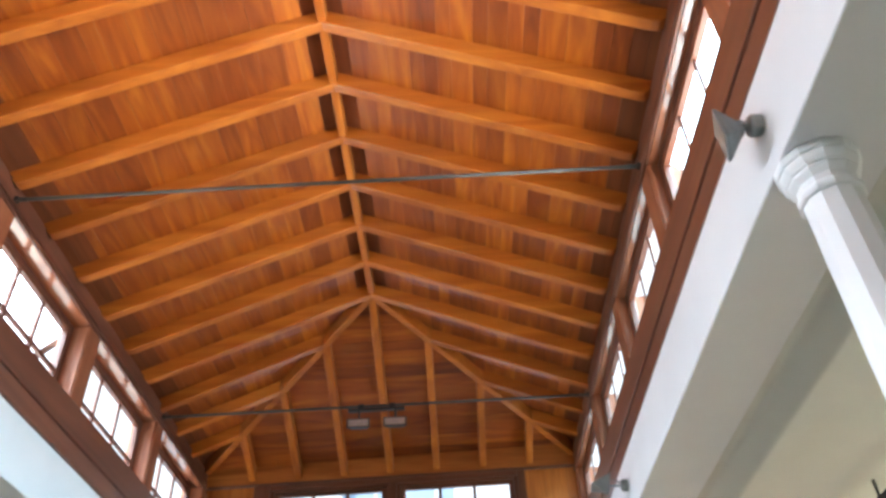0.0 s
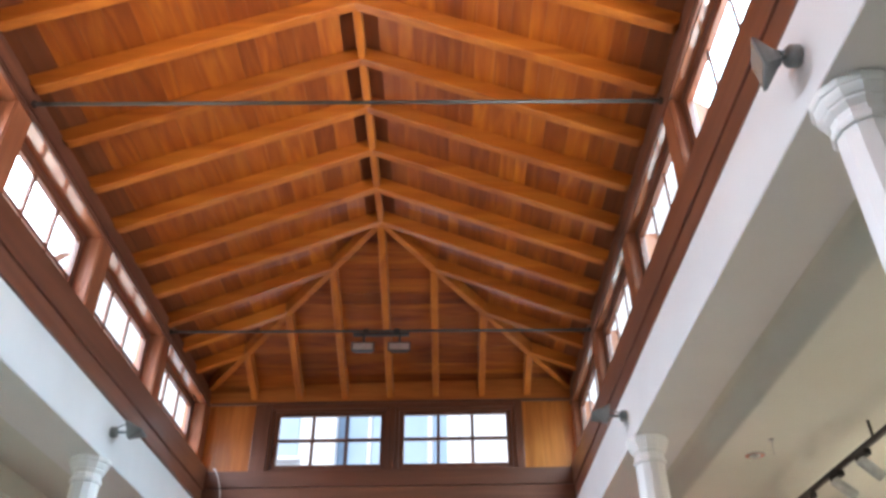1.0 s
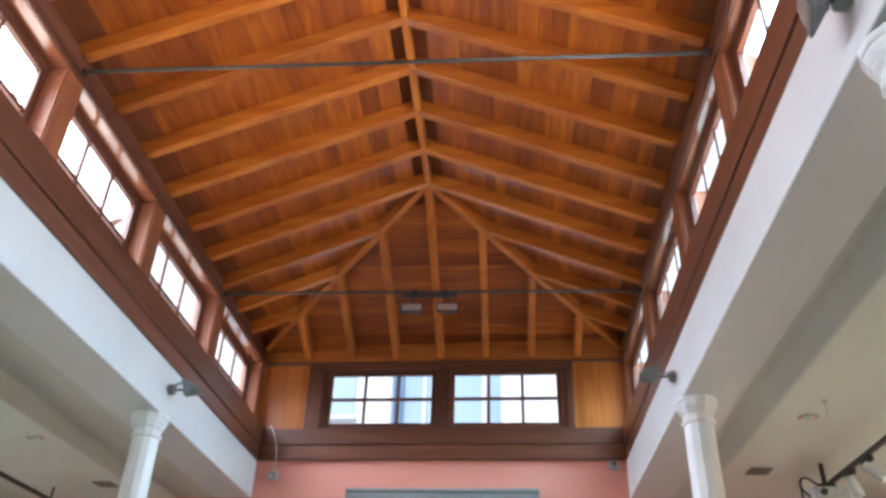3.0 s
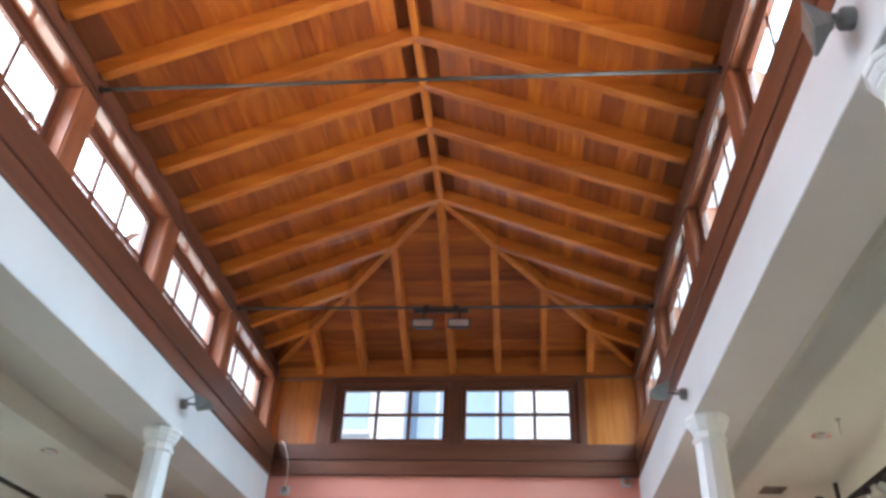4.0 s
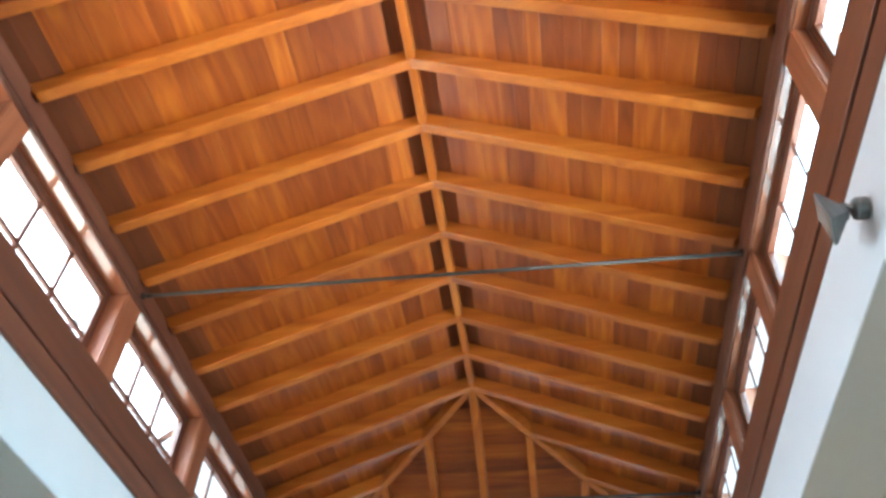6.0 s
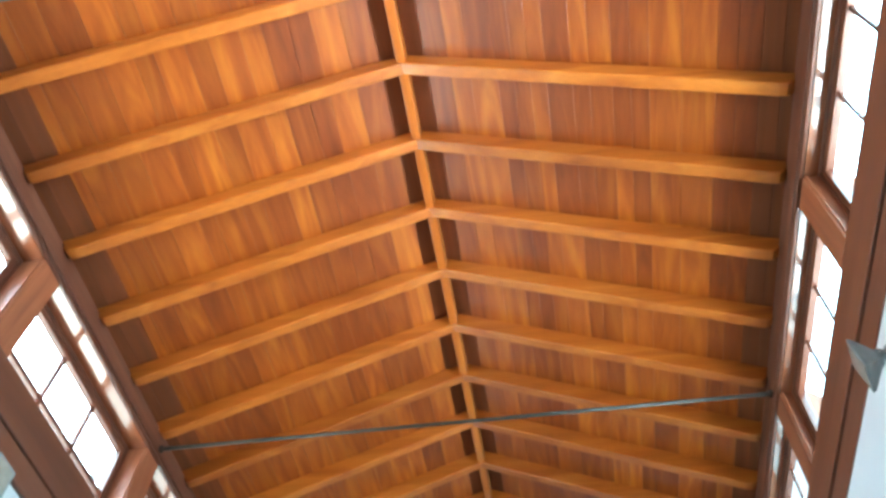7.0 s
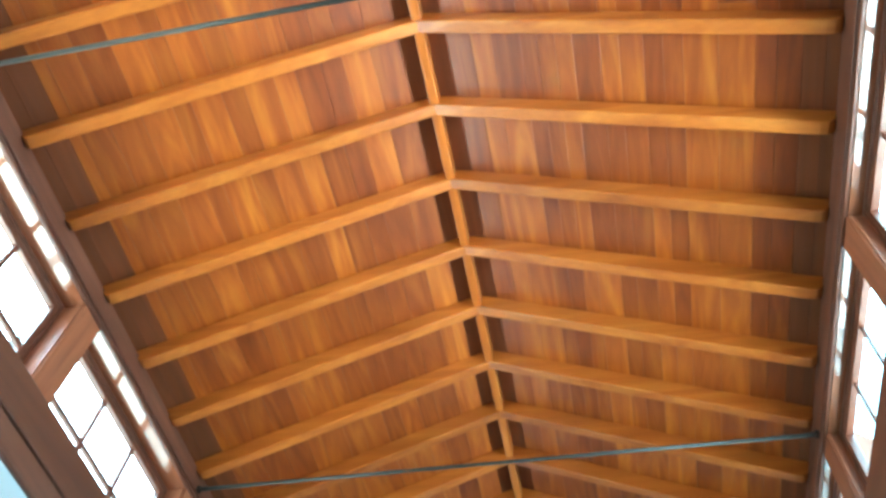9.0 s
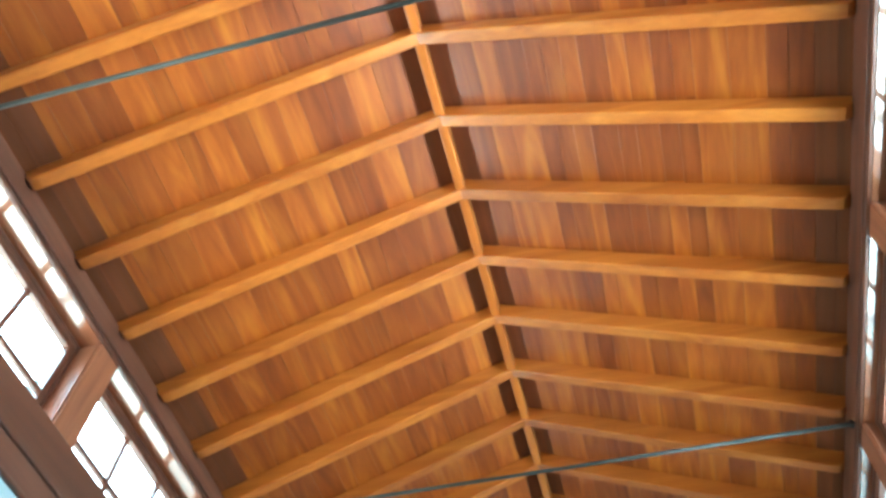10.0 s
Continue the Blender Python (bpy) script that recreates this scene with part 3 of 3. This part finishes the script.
sc = thing("wall_board", "wide grey board hung on the pink wall", "board", FAR @ pose(0.06, 0, 2.9))
part("panel", box(-1.06, 1.06, -0.045, -0.004, -1.05, 1.02, 0.004), screen_grey, sc)
fr = bmesh.new()
for q in ((-1.09, 1.09, 1.02, 1.06), (-1.09, 1.09, -1.09, -1.05), (-1.09, -1.06, -1.05, 1.02), (1.06, 1.09, -1.05, 1.02)):
    add_box(fr, q[0], q[1], -0.06, -0.002, q[2], q[3], 0.004)
part("frame", fr, screen_grey, sc)


# ---- aisle ceiling fittings ----
def downlight(x, y, z):
    d = thing("downlight", "round recessed downlight with a bright metal ring", "downlight", pose(x, y, z), "downlights")
    ring = bmesh.new()
    lathe(ring, [(0.075, 0.0), (0.078, -0.006), (0.06, -0.012), (0.05, -0.006), (0.048, -0.001)], 24)
    part("ring", ring, chrome, d, smooth=True)
    part("bulb", lathe(bmesh.new(), [(0.04, -0.004), (0.036, -0.016), (0.02, -0.024), (0.004, -0.026)], 18), box_plastic, d, smooth=True)


downlight(3.07, -2.92, 3.735)
downlight(3.07, -6.6, 3.735)
downlight(-3.25, -2.5, 3.68)
downlight(-3.25, -6.2, 3.68)


def vent(x, y, z):
    v = thing("ceiling_vent", "brown square vent grille in the aisle ceiling", "vent", pose(x, y, z), "ceiling vents")
    fr = bmesh.new()
    for q in ((-0.1, 0.1, -0.1, -0.085), (-0.1, 0.1, 0.085, 0.1), (-0.1, -0.085, -0.085, 0.085), (0.085, 0.1, -0.085, 0.085)):
        add_box(fr, q[0], q[1], q[2], q[3], -0.012, 0.0, 0.002)
    part("frame", fr, vent_paint, v)
    for k in range(7):
        s = part("slat", box(-0.085, 0.085, -0.010, 0.010, -0.002, 0.002, 0), vent_paint, v)
        s.matrix_local = pose(0, -0.072 + 0.024 * k, -0.006, 30, 0, 0)
    part("backing", box(-0.086, 0.086, -0.086, 0.086, -0.002, 0.0005, 0), dark_metal, v)


vent(3.08, -1.5, 3.735)
vent(-3.28, -1.05, 3.68)
hk = thing("ceiling_hook", "bent grey wire hook under the aisle ceiling", "hook", pose(3.08, -3.25, 3.735))
hb = bmesh.new()
add_cyl(hb, (0, 0, 0), (0, 0.0, -0.012), 0.02)
add_cyl(hb, (0, 0, -0.01), (0.02, 0.05, -0.10), 0.004)
part("wire", hb, box_plastic, hk)

def lamp_track(x, y0, y1, z, ceiling_z, spots):
    tr = thing("lamp_track", "dark ceiling track carrying spotlights", "lamp track", pose(x, 0, z), "lamp tracks")
    part("rail", box(-0.02, 0.02, y0, y1, 0, 0.035, 0.004), dark_metal, tr)
    for y in (y0 + 0.3, (y0 + y1) / 2, y1 - 0.3):
        part("hanger", add_cyl(bmesh.new(), (0, y, 0.03), (0, y, ceiling_z - z), 0.010), dark_metal, tr)
    for y, aim, lit in spots:
        s = thing("track_spotlight", "grey cylinder spotlight on the ceiling track", "spotlight", pose(x, y, z), "track spotlights")
        part("adapter", box(-0.025, 0.025, -0.08, 0.08, -0.045, 0.0, 0.005), dark_metal, s)
        d = Vector(aim).normalized()
        m = Matrix.Translation((0, 0, -0.09)) @ d.to_track_quat("Z", "Y").to_matrix().to_4x4()
        part("stem", add_cyl(bmesh.new(), (0, 0, -0.04), (0, 0, -0.10), 0.014), dark_metal, s)
        barrel = part("barrel", lathe(bmesh.new(), [(0.034, -0.05), (0.04, -0.045), (0.042, 0.11), (0.042, 0.13), (0.037, 0.13), (0.035, 0.11)], 20, m), box_plastic, s)
        part("bulb", lathe(bmesh.new(), [(0.034, 0.115), (0.025, 0.122), (0.01, 0.125)], 18, m), lit_bulb if lit else lamp_glass, barrel)
        if lit:
            lamp = new("track_lamp", bpy.data.lights.new("track_lamp", "SPOT"))
            lamp.data.energy, lamp.data.color, lamp.data.spot_size, lamp.data.shadow_soft_size = TRACK_WATTS if x > 0 else TRACK_WATTS * 0.65, (1.0, 0.90, 0.76) if x > 0 else (0.94, 0.97, 1.0), radians(80), 0.04
            e = Vector((x, y, z - 0.09)) + d * 0.14
            lamp.matrix_world = look(e, e + d)


TRACK_WATTS = 180.0
lamp_track(3.64, -6.6, -0.6, 3.58, 3.735, [(-2.05, (0.45, 0.3, -0.8), False), (-2.42, (0.75, -0.2, -0.7), True), (-2.95, (0.75, 0.1, -0.6), False), (-3.4, (0.75, 0.1, -0.65), True), (-5.6, (0.75, 0.1, -0.65), True)])
# lit spots on this west track are unseen, added to brighten the aisle
lamp_track(-3.9, -6.6, -0.6, 3.53, 3.68, [(-2.2, (-0.75, -0.1, -0.65), True), (-3.8, (-0.75, 0.1, -0.65), True), (-5.6, (-0.75, 0.1, -0.65), True)])

pj = thing("projector", "white ceiling projector on a dark bracket", "projector", pose(3.55, -1.72, 3.46))
part("body", box(-0.15, 0.15, -0.12, 0.12, -0.05, 0.05, 0.015, 2), box_plastic, pj)
part("lens", add_cyl(bmesh.new(), (-0.07, -0.11, 0), (-0.07, -0.14, 0), 0.03, n=20), dark_metal, pj)
part("bracket", box(-0.07, 0.07, -0.06, 0.06, 0.05, 0.09, 0.004), dark_metal, pj)
part("pole", add_cyl(bmesh.new(), (0, 0, 0.09), (0, 0, 0.275), 0.02), dark_metal, pj)
cable("projector_cable", [(3.50, -1.69, 3.56), (3.38, -1.72, 3.61), (3.33, -1.75, 3.53), (3.36, -1.77, 3.46), (3.41, -1.73, 3.44)], 0.010, dark_metal, "dark cable looped behind the projector")

# ---- neighbouring house seen through the end windows ----
h = thing("neighbouring_house", "pale rendered house close behind the end windows", "house", pose(0, 7.0, 0))
part("wall", box(-9, -1.7, 0, 6, -0.15, 12, 0.02), facade_white, h)
part("wall", box(0.8, 9, 0, 6, -0.15, 12, 0.02), facade_white, h)
part("bay", box(-1.7, 0.8, 0.9, 6, -0.15, 12, 0.02), facade_blue, h, "pale blue recessed bay")
part("pilaster", box(0.72, 0.98, -0.08, 0.3, -0.15, 12, 0.02), facade_white, h)
part("pilaster", box(-1.88, -1.62, -0.08, 0.3, -0.15, 12, 0.02), facade_white, h)
part("downpipe", add_cyl(bmesh.new(), (-1.0, 0.84, -0.15), (-1.0, 0.84, 12), 0.05), facade_white, h)
part("vent_pipe", add_cyl(bmesh.new(), (0.35, 0.84, -0.15), (0.35, 0.84, 9.0), 0.07), facade_white, h)
for x in (-2.75, 2.6):
    w = part("window", box(x - 0.35, x + 0.35, -0.05, 0.1, 7.3, 8.3, 0.02), facade_blue, h)
    part("sill", box(x - 0.42, x + 0.42, -0.12, 0.1, 7.22, 7.3, 0.01), facade_white, w)
part("roof", box(-9.3, 9.3, -0.3, 6.3, 12.0, 12.3, 0.02), roof_sheet, h)

# ---- board lining of the roof, piece by piece ----
rng = random.Random(7)
TILT = math.atan(SLOPE)
lin_cache = {}


def board_mesh(width, length, material):
    key = (width, round(length, 3), material.name)
    if key not in lin_cache:
        b = box(-width / 2 + 0.0005, width / 2 - 0.0008, -length / 2 + 0.0005, length / 2 - 0.0005, 0, 0.022, 0)
        low = [e for e in b.edges if all(v.co.z < 0.001 for v in e.verts) and abs(e.verts[0].co.x - e.verts[1].co.x) < 1e-6]
        bmesh.ops.bevel(b, geom=low, offset=0.0016, segments=1, affect="EDGES")
        lin_cache[key] = mesh_of("board", b, material)
    return lin_cache[key]


def row_widths(edged=False):
    """Board widths from the ridge down to past the plate; edged: dark boards at the ridge, eave boards darkened for
    shade.
    """
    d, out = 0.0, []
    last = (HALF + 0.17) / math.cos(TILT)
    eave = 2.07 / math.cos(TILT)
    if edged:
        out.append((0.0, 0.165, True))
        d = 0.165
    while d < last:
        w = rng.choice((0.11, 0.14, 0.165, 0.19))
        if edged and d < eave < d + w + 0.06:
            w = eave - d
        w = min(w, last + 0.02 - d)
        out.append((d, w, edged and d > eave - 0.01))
        d += w
    return out


def lay(d, w, centre, length, turn, material):
    """One board: d along the slope from the ridge line, centre along the eave; turn: which slope."""
    mid = (d + w / 2) * math.cos(TILT)
    z = RIDGE_Z + DEPTH + 0.001 - SLOPE * mid + rng.uniform(0, 0.0008)
    o = new("board", board_mesh(w, length, material))
    o.parent = roof
    o.matrix_world = turn(mid, centre, z)


slopes = [(1, lambda x, c, z: pose(x, c, z, 0, math.degrees(TILT), 0)), (-1, lambda x, c, z: pose(-x, c, z, 0, -math.degrees(TILT), 0))]
for side, turn in slopes:
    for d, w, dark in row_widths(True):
        far_end = APEX_Y + (d + w) * math.cos(TILT)
        y = APEX_Y + math.ceil((d + w) * math.cos(TILT) / STEP) * STEP
        y_stop = BACK_Y - (d + w) * math.cos(TILT)
        y = min(y, far_end)
        while y > y_stop + 0.05:
            node = APEX_Y - STEP * (math.floor((APEX_Y - y) / STEP + 0.01) + rng.choice((2, 3, 4, 5)))
            nxt = max(node, y_stop)
            lay(d, w, (y + nxt) / 2, y - nxt, turn, stain_shade_y if dark else board_y)
            y = nxt
for y0, turn in ((APEX_Y, lambda x, c, z: pose(c, APEX_Y + x, z, 0, 0, 90) @ pose(0, 0, 0, 0, math.degrees(TILT), 0)),
                 (BACK_Y, lambda x, c, z: pose(c, BACK_Y - x, z, 0, 0, -90) @ pose(0, 0, 0, 0, math.degrees(TILT), 0))):
    for d, w, dark in row_widths():
        end = (d + w) * math.cos(TILT)
        x = -end
        while x < end - 0.02:
            nxt = min(end, STEP * (math.floor(x / STEP + 0.01) + rng.choice((2, 3, 4))))
            if end - nxt < 0.12:
                nxt = end
            lay(d, w, (x + nxt) / 2, nxt - x, turn, board_x)
            x = nxt
